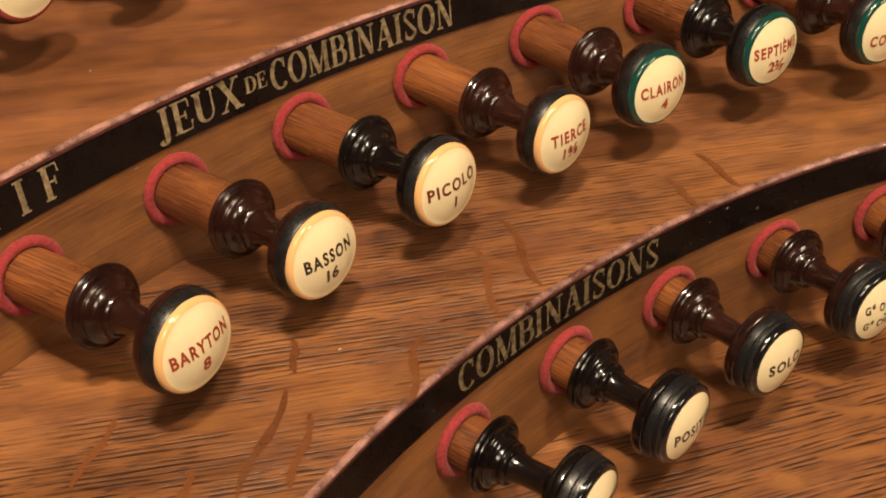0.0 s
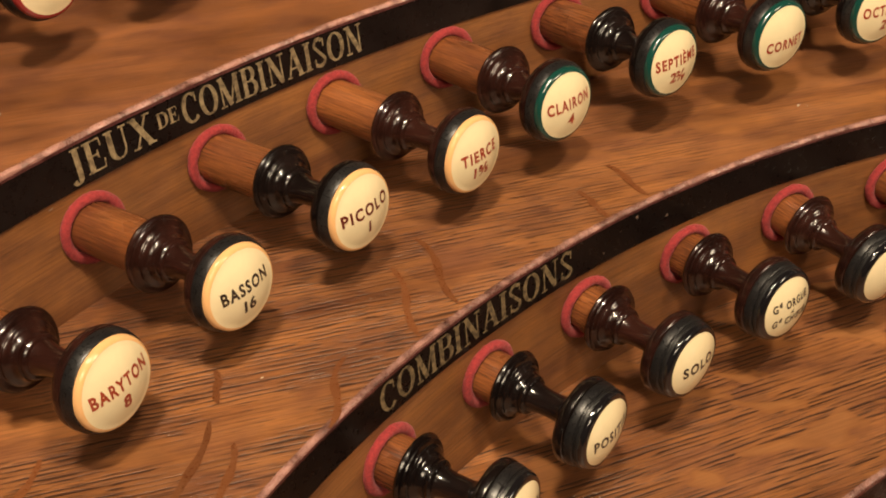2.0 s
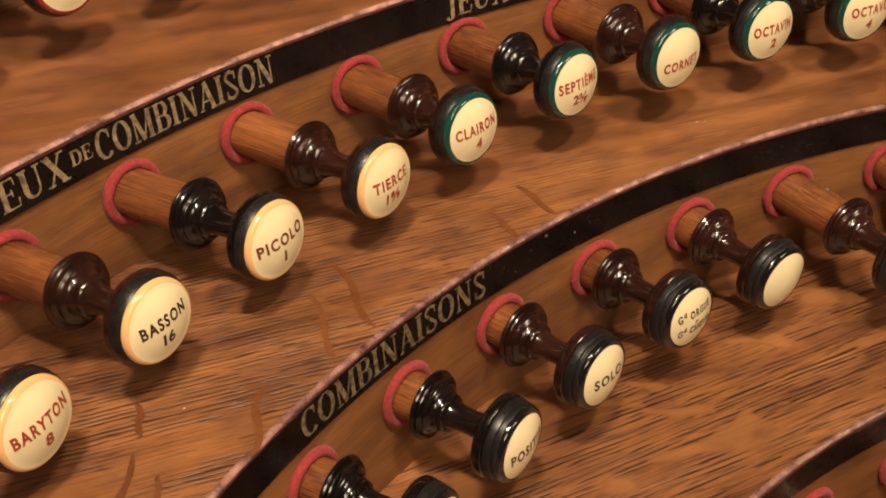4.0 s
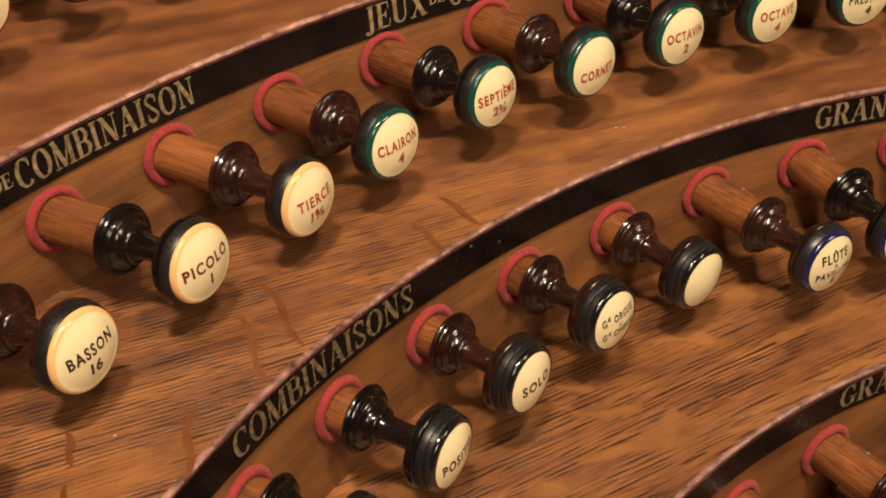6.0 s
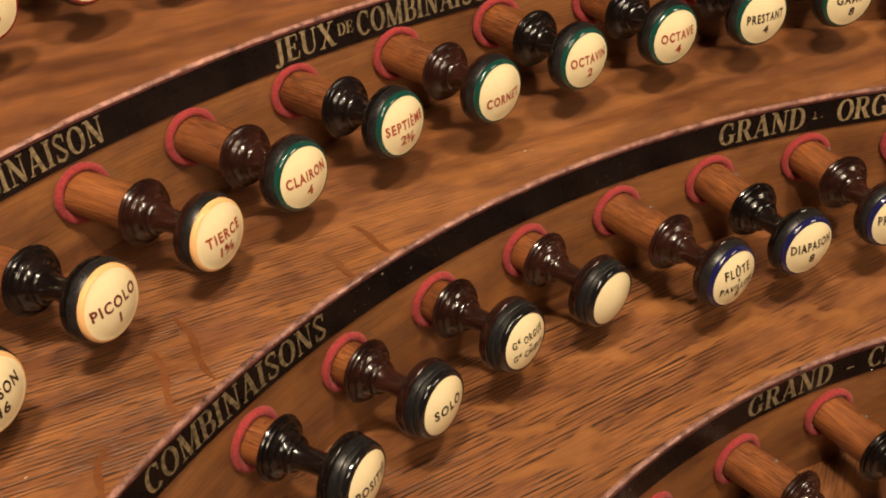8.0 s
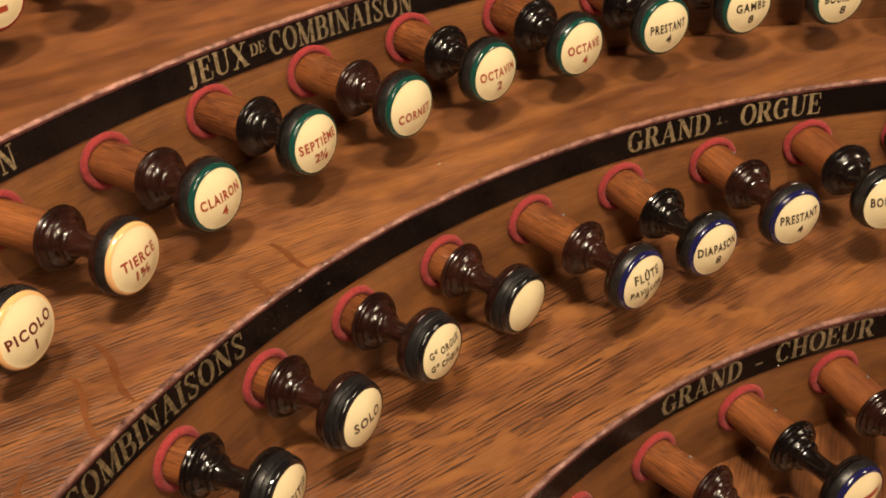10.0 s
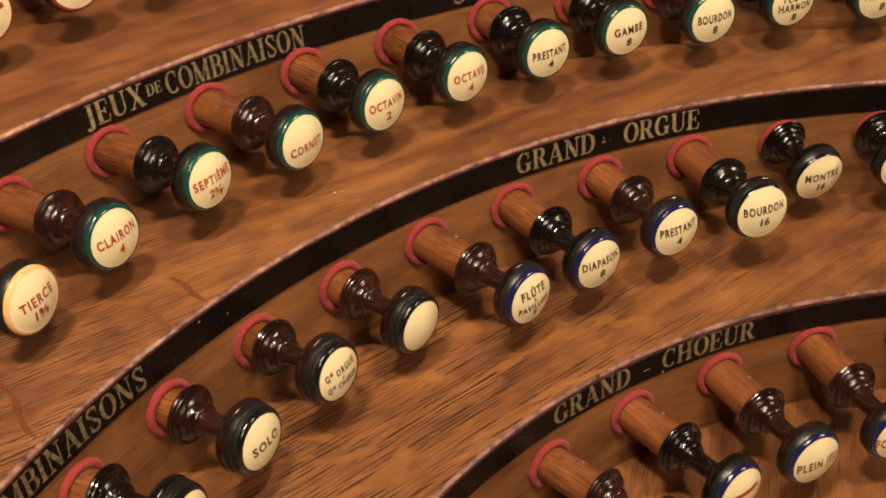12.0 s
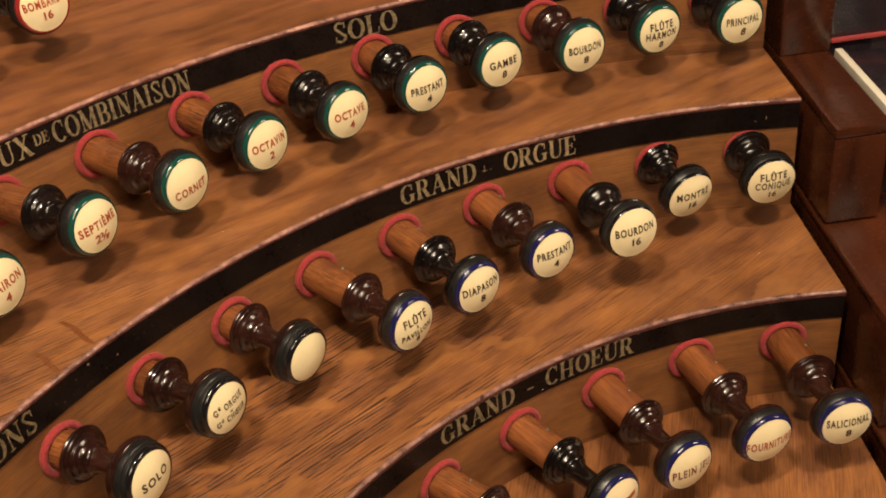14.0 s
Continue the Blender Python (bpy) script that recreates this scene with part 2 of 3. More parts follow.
def torus_mesh(name, major, minor, mat, seed=0, n=180, k=14):
    rnd = random.Random(seed)
    bm = bmesh.new()
    ph = [rnd.uniform(0, 6.28) for _ in range(4)]
    rows = []
    for i in range(n):
        a = 2 * math.pi * i / n
        w = 1 + 0.035 * math.sin(2 * a + ph[0]) + 0.03 * math.sin(5 * a + ph[1]) + 0.02 * math.sin(11 * a + ph[2])
        row = []
        for j in range(k):
            b = 2 * math.pi * j / k
            v = minor * w * (1 + 0.03 * math.sin(26 * a + 2 * b) + rnd.uniform(-0.05, 0.05))
            row.append(bm.verts.new(((major + v * math.cos(b)) * math.cos(a), (major + v * math.cos(b)) * math.sin(a), 0.95 * v * math.sin(b))))
        rows.append(row)
    for i in range(n):
        for j in range(k):
            bm.faces.new((rows[i][j], rows[(i + 1) % n][j], rows[(i + 1) % n][(j + 1) % k], rows[i][(j + 1) % k]))
    return link_mesh(name, bm, mat)


def text_verts(body, size, spacing=1.0, fat=0.0, depth=0.0):
    """A line of writing as a bmesh, centred on x, its baseline at y = 0."""
    cu = bpy.data.curves.new("writing", "FONT")
    cu.body, cu.size, cu.align_x, cu.space_character, cu.offset, cu.extrude = body, size, "CENTER", spacing, fat, depth
    cu.resolution_u = 3
    ob = new("writing", cu)
    dg = bpy.context.evaluated_depsgraph_get()
    me = bpy.data.meshes.new_from_object(ob.evaluated_get(dg))
    bm = bmesh.new()
    bm.from_mesh(me)
    bpy.data.objects.remove(ob)
    bpy.data.curves.remove(cu)
    bpy.data.meshes.remove(me)
    bmesh.ops.triangulate(bm, faces=bm.faces[:])
    for _ in range(3):
        long = [e for e in bm.edges if e.calc_length() > size * 0.16]
        if long:
            bmesh.ops.subdivide_edges(bm, edges=long, cuts=1)
            bmesh.ops.triangulate(bm, faces=[f for f in bm.faces if len(f.verts) > 3])
    return bm


# ---- the terraces ----
# Each riser is an arc of a circle (x, y, radius) that faces the player; the treads between them are level.
RISERS = [(-0.0382, 0.0366, 0.702), (-0.0382, 0.0366, 0.5685), (0.004, 0.0548, 0.4628), (0.0301, 0.0498, 0.3624)]
TREAD_Z = [0.552, 0.4819, 0.4117, 0.3325, 0.2545]
SIDE_AT, SIDE_ALONG, SIDE_OUT = Vector((0.191, 0.374)), Vector((0.339, 0.941)).normalized(), Vector((0.941, -0.339)).normalized()


def arc_end(c):
    """The angle at which a circle meets the straight side of the terraces."""
    d = SIDE_AT - Vector(c[:2])
    b = d.dot(SIDE_ALONG)
    s = -b + math.sqrt(b * b - d.dot(d) + c[2] * c[2])
    p = d + SIDE_ALONG * s
    return math.degrees(math.atan2(p.y, p.x))


def arc_point(c, az, more=0.0):
    return Vector((c[0] + (c[2] + more) * math.cos(radians(az)), c[1] + (c[2] + more) * math.sin(radians(az)), 0))


def arc_sweep(name, c, profile, az0, az1, mat, n=120, ragged=0.0):
    """A profile of (radius offset, z) pairs swept along an arc, closed into a solid; UV is length along the arc and along the profile."""
    bm = bmesh.new()
    uv = bm.loops.layers.uv.new("UVMap")
    rows = []
    rough = random.Random(int(c[2] * 1000))
    dent = 0.0
    for i in range(n + 1):
        az = az0 + (az1 - az0) * i / n
        dent = 0.7 * dent + rough.uniform(-1, 1) * ragged
        rows.append([bm.verts.new(arc_point(c, az, d) + Vector((0, 0, z + (dent if k % 3 else 0.4 * dent)))) for k, (d, z) in enumerate(profile)])
    run = [0.0]
    for (da, za), (db, zb) in zip(profile, profile[1:] + profile[:1]):
        run.append(run[-1] + math.hypot(db - da, zb - za))
    m = len(profile)
    length = abs(radians(az1 - az0)) * c[2]
    for i in range(n):
        for j in range(m):
            f = bm.faces.new((rows[i][j], rows[i + 1][j], rows[i + 1][(j + 1) % m], rows[i][(j + 1) % m]))
            for l, (ii, jj) in zip(f.loops, ((i, j), (i + 1, j), (i + 1, j + 1), (i, j + 1))):
                l[uv].uv = (length * ii / n, run[jj])
    bm.faces.new(rows[0])
    bm.faces.new(rows[-1][::-1])
    return link_mesh(name, bm, mat)


def tread_mesh(name, front, back, z0, z1, az_left, mat, n=120):
    """The board between two arcs, cut off straight at the side."""
    bm = bmesh.new()
    rows = []
    for i in range(n + 1):
        k = i / n
        a = arc_point(front, az_left + (arc_end(front) - az_left) * k, 0.0)
        b = arc_point(back, az_left + (arc_end(back) - az_left) * k, 0.004)
        rows.append([bm.verts.new(p + Vector((0, 0, z))) for p, z in ((a, z1), (b, z1), (b, z0), (a, z0))])
    for i in range(n):
        for j in range(4):
            bm.faces.new((rows[i][j], rows[i + 1][j], rows[i + 1][(j + 1) % 4], rows[i][(j + 1) % 4]))
    bm.faces.new(rows[0])
    bm.faces.new(rows[-1][::-1])
    return link_mesh(name, bm, mat)


BAND_H = 0.0202
AZ_LEFT = 172


THICK, THIN = 0.19, 0.06


def bow(cx, cy, rx, ry, a0, a1, n=12):
    """Points of an arc of an ellipse, in degrees."""
    return [(cx + rx * math.cos(radians(a0 + (a1 - a0) * i / n)), cy + ry * math.sin(radians(a0 + (a1 - a0) * i / n))) for i in range(n + 1)]


def stem_of(x, y0=0.0, y1=1.0, feet="both"):
    """An upright with slab serifs."""
    out = [([(x, y0), (x, y1)], THICK)]
    for y, end in ((y0 + 0.03, "foot"), (y1 - 0.03, "head")):
        if feet in ("both", end):
            out.append(([(x - 0.17, y), (x + 0.17, y)], THIN))
    return out


# Each letter: its width and its strokes of (points, pen width or None for a broad pen).
LETTERS = {
    "A": (0.80, [([(0.10, 0.0), (0.40, 1.0)], 0.07), ([(0.38, 1.0), (0.68, 0.0)], THICK), ([(0.18, 0.32), (0.58, 0.32)], THIN), ([(0.0, 0.03), (0.22, 0.03)], THIN), ([(0.52, 0.03), (0.82, 0.03)], THIN)]),
    "B": (0.70, stem_of(0.16) + [([(0.16, 0.97), (0.38, 0.97)] + bow(0.38, 0.745, 0.19, 0.225, 90, -90) + [(0.16, 0.52)], None), ([(0.38, 0.52)] + bow(0.40, 0.275, 0.23, 0.245, 90, -90) + [(0.16, 0.03)], None)]),
    "C": (0.74, [(bow(0.40, 0.5, 0.32, 0.47, 52, 318, 20), None), ([(0.64, 0.66), (0.64, 0.97)], THIN)]),
    "D": (0.78, stem_of(0.16) + [([(0.16, 0.97), (0.34, 0.97)] + bow(0.34, 0.5, 0.34, 0.47, 90, -90, 16) + [(0.16, 0.03)], None)]),
    "E": (0.68, stem_of(0.16) + [([(0.16, 0.97), (0.58, 0.97), (0.60, 0.72)], THIN), ([(0.16, 0.51), (0.46, 0.51)], THIN), ([(0.45, 0.38), (0.45, 0.64)], THIN), ([(0.16, 0.03), (0.60, 0.03), (0.64, 0.30)], THIN)]),
    "F": (0.64, stem_of(0.16) + [([(0.16, 0.97), (0.58, 0.97), (0.60, 0.70)], THIN), ([(0.16, 0.51), (0.45, 0.51)], THIN), ([(0.45, 0.38), (0.45, 0.64)], THIN)]),
    "G": (0.82, [(bow(0.40, 0.5, 0.32, 0.47, 52, 330, 20), None), ([(0.64, 0.66), (0.64, 0.97)], THIN), ([(0.64, 0.06), (0.64, 0.42)], THICK), ([(0.48, 0.42), (0.80, 0.42)], THIN)]),
    "H": (0.88, stem_of(0.18) + stem_of(0.68) + [([(0.18, 0.51), (0.68, 0.51)], THIN)]),
    "I": (0.38, stem_of(0.19)),
    "J": (0.52, stem_of(0.32, 0.15, 1.0, "head") + [(bow(0.18, 0.15, 0.14, 0.24, 0, -150, 8), None)]),
    "L": (0.64, stem_of(0.16) + [([(0.16, 0.03), (0.58, 0.03), (0.62, 0.32)], THIN)]),
    "M": (1.02, [([(0.14, 0.0), (0.14, 1.0)], 0.07), ([(0.15, 1.0), (0.50, 0.02)], THICK), ([(0.50, 0.02), (0.82, 1.0)], 0.07), ([(0.84, 0.0), (0.84, 1.0)], THICK), ([(0.0, 0.03), (0.28, 0.03)], THIN), ([(0.68, 0.03), (1.0, 0.03)], THIN), ([(0.02, 0.97), (0.2, 0.97)], THIN), ([(0.8, 0.97), (1.0, 0.97)], THIN)]),
    "N": (0.86, [([(0.16, 0.0), (0.16, 1.0)], 0.07), ([(0.16, 0.98), (0.68, 0.02)], THICK), ([(0.70, 0.0), (0.70, 1.0)], 0.07), ([(0.02, 0.03), (0.30, 0.03)], THIN), ([(0.0, 0.97), (0.2, 0.97)], THIN), ([(0.56, 0.97), (0.84, 0.97)], THIN)]),
    "O": (0.82, [(bow(0.41, 0.5, 0.32, 0.47, 0, 360, 28), None)]),
    "R": (0.80, stem_of(0.16) + [([(0.16, 0.97), (0.38, 0.97)] + bow(0.38, 0.74, 0.20, 0.23, 90, -90) + [(0.16, 0.51)], None), ([(0.40, 0.50), (0.66, 0.02)], THICK), ([(0.60, 0.03), (0.82, 0.03)], THIN)]),
    "S": (0.64, [(bow(0.32, 0.74, 0.22, 0.23, 40, 180, 9) + [(0.32, 0.50)] + bow(0.32, 0.26, 0.24, 0.23, 0, -145, 9), 0.12), ([(0.54, 0.68), (0.54, 0.97)], THIN), ([(0.10, 0.03), (0.10, 0.32)], THIN)]),
    "T": (0.72, stem_of(0.36, 0.0, 1.0, "foot") + [([(0.04, 0.70), (0.06, 0.97), (0.66, 0.97), (0.68, 0.70)], THIN)]),
    "U": (0.84, [([(0.18, 1.0), (0.18, 0.35)] + bow(0.42, 0.32, 0.24, 0.29, 180, 290, 9), None), (bow(0.42, 0.32, 0.26, 0.29, 290, 360, 6) + [(0.68, 1.0)], 0.07), ([(0.02, 0.97), (0.34, 0.97)], THIN), ([(0.56, 0.97), (0.82, 0.97)], THIN)]),
    "X": (0.84, [([(0.14, 1.0), (0.68, 0.0)], THICK), ([(0.66, 1.0), (0.14, 0.0)], 0.07), ([(0.0, 0.97), (0.30, 0.97)], THIN), ([(0.52, 0.97), (0.80, 0.97)], THIN), ([(0.0, 0.03), (0.28, 0.03)], THIN), ([(0.52, 0.03), (0.84, 0.03)], THIN)]),
    "-": (0.50, [([(0.12, 0.45), (0.40, 0.45)], 0.10)]),
}


def roman_line(text):
    """Quads of (four corners, layer) for a line of high-contrast roman capitals one unit tall, and its width."""
    x, out = 0.0, []
    for ch in text:
        width, strokes = LETTERS[ch]
        for k, (pts, pen) in enumerate(strokes):
            sides = []
            for i, (px, py) in enumerate(pts):
                ax, ay = pts[max(i - 1, 0)]
                bx, by = pts[min(i + 1, len(pts) - 1)]
                dx, dy = bx - ax, by - ay
                length = math.hypot(dx, dy) or 1.0
                w = pen if pen else THIN + (THICK - THIN) * abs(dy / length) ** 1.6
                sides.append(((x + px - dy / length * w / 2, py + dx / length * w / 2), (x + px + dy / length * w / 2, py - dx / length * w / 2)))
            out += [((a[0], a[1], b[1], b[0]), k) for a, b in zip(sides, sides[1:])]
        x += width + 0.07
    return out, x - 0.07


def band_writing(c, ztop, words, mat, parent, height):
    """Roman letters lying on the black band of a riser: (text, start angle, end angle, size factor, raise)."""
    for text, az0, az1, size, lift in words:
        quads, width = roman_line(text)
        bm = bmesh.new()
        for corners, layer in quads:
            vs = []
            for u, v in corners:
                p = arc_point(c, az0 + (az1 - az0) * u / width, -0.00112 - 0.00003 * layer)
                vs.append(bm.verts.new((p.x, p.y, ztop - BAND_H * 0.53 - height / 2 + v * height * size + lift)))
            bm.faces.new(vs)
        part("lettering", link_mesh("lettering", bm, GILT_DARK if text == "COMBINAISONS" else mat, False), parent, "worn gilt painted lettering")


TREAD_MATS = [OAK_UPPER, OAK_UPPER, OAK_A, OAK_B, OAK_C]
WORDS = {
    1: [("T", 142.6, 141.8, 1.0, 0), ("I", 141.15, 140.7, 1.0, 0), ("F", 140.1, 139.35, 1.0, 0), ("JEUX", 135.25, 131.4, 1.0, 0), ("DE", 131.2, 130.2, 0.5, 0.004), ("COMBINAISON", 130.0, 121.0, 1.0, 0),
        ("JEUX", 111.5, 107.95, 1.0, 0), ("DE", 107.8, 106.9, 0.5, 0.004), ("COMBINAISON", 106.65, 98.05, 1.0, 0), ("SOLO", 88.6, 84.4, 1.0, 0)],
    2: [("COMBINAISONS", 137.4, 124.0, 1.0, 0), ("GRAND", 93.85, 87.6, 1.0, 0), ("-", 87.2, 86.6, 0.8, 0), ("ORGUE", 85.3, 79.4, 1.0, 0)],
    3: [("GRAND", 105.2, 97.0, 1.0, 0), ("-", 95.9, 94.7, 0.8, 0), ("CHOEUR", 93.6, 84.3, 1.0, 0)],
}
for i, c in enumerate(RISERS):
    top, floor_z = TREAD_Z[i], TREAD_Z[i + 1]
    back = RISERS[i - 1] if i else (c[0], c[1], c[2] + 0.1)
    end = arc_end(c)
    stand = thing("stop_terrace", Matrix.Identity(4), "curved varnished oak terrace with black name band", "organ console", "console terraces", "structure")
    part("tread", tread_mesh("tread", (c[0], c[1], c[2] - 0.0005), back, top - 0.009, top - 0.0003, AZ_LEFT, TREAD_MATS[i]), stand, "varnished quarter-sawn oak shelf board")
    part("riser", arc_sweep("riser", c, [(0, floor_z - 0.008), (0, top - 0.0092), (0.018, top - 0.0092), (0.018, floor_z - 0.008)], AZ_LEFT, end, OAK_RISER), stand, "curved oak front board")
    part("name_band", arc_sweep("name_band", c, [(-0.001, top - BAND_H), (-0.001, top - 0.0012), (0.0025, top - 0.0012), (0.0025, top - BAND_H)], AZ_LEFT, end, BAND_BLACK), stand, "black painted name band")
    lip = [(-0.0014 + 0.0015 - 0.0015 * math.cos(a), top - 0.0013 + 0.0014 * math.sin(a)) for a in [math.pi * k / 6 - 0.5 for k in range(6)]]
    part("edge_strip", arc_sweep("edge_strip", c, lip, AZ_LEFT, end, EDGE_WORN_GLINT, 700, 0.00011), stand, "worn pinkish bare wooden edge with its highlight painted in")
    part("edge_shadow_line", arc_sweep("edge_shadow_line", c, [(-0.0013, top - 0.0036 + 0.0007 * (i < 3)), (-0.00145, top - 0.0016), (0.002, top - 0.0013), (0.002, top - 0.0030)], AZ_LEFT, end, MAROON, 500, 0.00016), stand, "chipped maroon paint below the edge")
    band_writing(c, top, WORDS.get(i, []), GILT, stand, 0.0132)


def chip(stand, c, az, z, wide, high, seed):
    """A pale, ragged flake where the paint of a band has come off."""
    rnd = random.Random(seed)
    bm = bmesh.new()
    rim = []
    for k in range(11):
        a = 2 * math.pi * k / 11
        grow = rnd.uniform(0.5, 1.0)
        p = arc_point(c, az - math.degrees(wide * grow * math.cos(a) / 2 / c[2]), -0.00108)
        rim.append(bm.verts.new((p.x, p.y, z + high * grow * math.sin(a) / 2)))
    bm.faces.new(rim)
    part("chip", link_mesh("chip", bm, CHIPPED, False), stand, "pale chip in the black paint")


stands = [o for o in bpy.data.objects if o.name.startswith("stop_terrace")]
for n, (row, az, z, wide, high) in enumerate(((2, 119.5, 0.4062, 0.0018, 0.0022), (2, 117.4, 0.3998, 0.0016, 0.0022), (2, 121.8, 0.3963, 0.0012, 0.0010), (2, 118.4, 0.3970, 0.0007, 0.0007), (2, 120.6, 0.4030, 0.0007, 0.0012),
                                              (2, 86.9, 0.4015, 0.0010, 0.0045), (2, 86.4, 0.3992, 0.0020, 0.0010), (3, 84.3, 0.3297, 0.0040, 0.0010), (3, 83.8, 0.3285, 0.0010, 0.0022), (3, 84.9, 0.3301, 0.0045, 0.0008),
                                              (2, 65.1, 0.3976, 0.0016, 0.0007), (2, 64.3, 0.3995, 0.0008, 0.0030), (1, 136.45, 0.4599, 0.0030, 0.0010), (3, 82.4, 0.2992, 0.0040, 0.0006))):
    chip(stands[row], RISERS[row], az, z, wide, high, n)
base = thing("key_desk", Matrix.Identity(4), "flat varnished oak board below the stop rows", "organ console", "", "structure")
bc = RISERS[3]
part("tread", tread_mesh("tread", (bc[0], bc[1], 0.16), bc, 0.2445, 0.2542, AZ_LEFT, OAK_C), base, "varnished oak board with grain towards the player")


# ---- stop knobs ----
FACE_R, CROWN_R = 0.0162, 0.0138


def dome(r):
    """How far a plate stands out at a distance from its middle: a shallow crown with a rounded, steep border."""
    if r < CROWN_R:
        return 0.0023 + 0.0031 * (1 - (r / CROWN_R) ** 2)
    k = min((r - CROWN_R) / (FACE_R - CROWN_R), 1.0)
    return 0.0023 * math.sqrt(max(1 - k ** 2.2, 0.0))


def cap_mesh(name, r0, r1, mat, lift=0.0, n=48, k=14):
    pts = [(dome(r0 + (r1 - r0) * i / k) + lift, r0 + (r1 - r0) * i / k) for i in range(k + 1)]
    return turned(name, pts, mat, n)


def shifted(profile):
    return [(-s / 1000, r / 1000) for s, r in profile]


# (distance behind the face, radius) in mm
RIM = turned("rim", shifted([(0.9, 15.4), (0.0, 16.1), (0.1, 16.5), (0.6, 16.8), (3.4, 17.6), (4.1, 17.6), (4.5, 17.1), (4.7, 16.4)]), EBONY)
HEAD_FORM = shifted([(4.4, 15.9), (4.6, 16.8), (5.1, 17.45), (6.2, 17.7), (7.6, 17.5), (8.6, 16.8), (9.2, 15.6), (9.9, 12.8), (10.9, 9.8), (12.4, 7.7), (14.5, 6.3), (16.5, 5.7)])
RIM_DEEP = turned("rim", shifted([(0.9, 15.4), (0.0, 16.1), (0.3, 16.4), (1.2, 16.6), (1.7, 16.2), (1.9, 15.8), (2.3, 15.9), (2.8, 16.7), (4.8, 17.3), (5.6, 17.3), (5.9, 16.9), (6.1, 16.3)]), EBONY)
HEAD_DEEP_FORM = shifted([(5.8, 15.9), (6.1, 16.8), (6.7, 17.5), (8.2, 17.9), (9.8, 17.7), (10.8, 17.0), (11.5, 15.6), (12.2, 12.4), (13.1, 9.4), (14.4, 7.3), (16.0, 6.0), (17.5, 5.5)])
NECK_FORM = shifted([(15.0, 5.9), (17.5, 5.4), (21.0, 5.2), (26.0, 5.3), (29.0, 5.8), (30.9, 6.6)])
COLLAR_FORM = shifted([(30.5, 5.9), (30.8, 7.0), (31.3, 7.7), (32.0, 8.1), (32.7, 8.0), (33.1, 7.6), (33.4, 7.7), (33.7, 8.4), (34.8, 8.8), (35.8, 9.5), (36.4, 10.4), (36.8, 11.2), (37.3, 11.6), (37.9, 11.6), (38.2, 11.9), (38.4, 12.9), (38.7, 13.8), (39.2, 14.1), (39.6, 13.9), (39.8, 13.6), (40.0, 14.0), (40.3, 14.8), (41.0, 15.2), (41.8, 15.0), (42.5, 14.0), (42.7, 9.0)])
TURNED = {}
for dark, finish in ((True, JET), (False, ROSEWOOD)):
    TURNED[dark] = {"head": turned("head", HEAD_FORM, finish), "deep_head": turned("head", HEAD_DEEP_FORM, finish), "neck": turned("neck", NECK_FORM, finish, 32), "collar": turned("collar", COLLAR_FORM, finish)}
PLATES = {style: (cap_mesh("face_plate", 0.0, r, CREAM), cap_mesh("face_border", r, FACE_R, paint)) for style, paint, r in
          (("peach", PEACH, 0.0146), ("green", GREEN, 0.0142), ("blue", BLUE, 0.0142), ("black", BLACK, 0.0136), ("thin", BLACK, 0.0152), ("red", RED, 0.0142))}
RINGS = [torus_mesh("felt_ring", 0.0127, 0.0021, FELT_RED, s) for s in range(5)]
WORDS_FOR = {"thin": "black-edged", "peach": "peach-bordered", "green": "green-bordered", "blue": "blue-bordered", "black": "black-rimmed", "red": "red-bordered"}


def face_writing(lines, ink, parent):
    """Lines of (text, height, baseline, width) on the domed face; width 0 leaves the natural one."""
    for text, height, y, width in lines:
        bm = text_verts(text, height / 0.70, 1.25 if width else 1.0, height * 0.05)
        xs = [v.co.x for v in bm.verts]
        lo, hi = min(xs), max(xs)
        k = width * 1.04 / (hi - lo) if width else 1.0
        for v in bm.verts:
            x, yy = (v.co.x - (lo + hi) / 2) * k, v.co.y + y
            v.co = (x, yy, dome(min(math.hypot(x, yy), FACE_R)) + 0.00012)
        part("lettering", link_mesh("lettering", bm, ink, False), parent, "painted lettering")


def bars(parent, ink, rows):
    for x0, x1, y0, y1 in rows:
        bm = bmesh.new()
        n = 8
        a = [[bm.verts.new((x0 + (x1 - x0) * i / n, y, dome(min(math.hypot(x0 + (x1 - x0) * i / n, y), FACE_R)) + 0.00012)) for i in range(n + 1)] for y in (y0, y1)]
        for i in range(n):
            bm.faces.new((a[0][i], a[0][i + 1], a[1][i + 1], a[1][i]))
        part("lettering", link_mesh("lettering", bm, ink, False), parent, "faint painted lettering")


PIN = turned("pin", [(-0.0009, 0.0), (-0.0007, 0.0006), (0.0, 0.0009), (0.0007, 0.0006), (0.0009, 0.0)], lacquer("steel_pin", (0.10, 0.09, 0.08), (0.22, 0.2, 0.18), 0.3, 300), 12)


def foot_of(row, n):
    """Where the n-th stem of a row leaves its riser."""
    c = RISERS[row]
    az, z = {0: (142.0 - 4.75 * n, 0.5195),
             1: (135.0 - 6.09 * (n - 1) + 0.42 * max(n - 9, 0) + 0.5 * (n == 0), min(0.4434 + 0.00105 * (n - 1), 0.4502)),
             2: (130.2 - 7.17 * (n - 1), 0.3724 + 0.00046 * (n - 1)),
             3: (105.9 - 9.2 * (n - 1), 0.2904 + 0.0024 * min(max(n - 1, -0.5), 3.2))}[row]
    return arc_point(c, az) + Vector((0, 0, z))


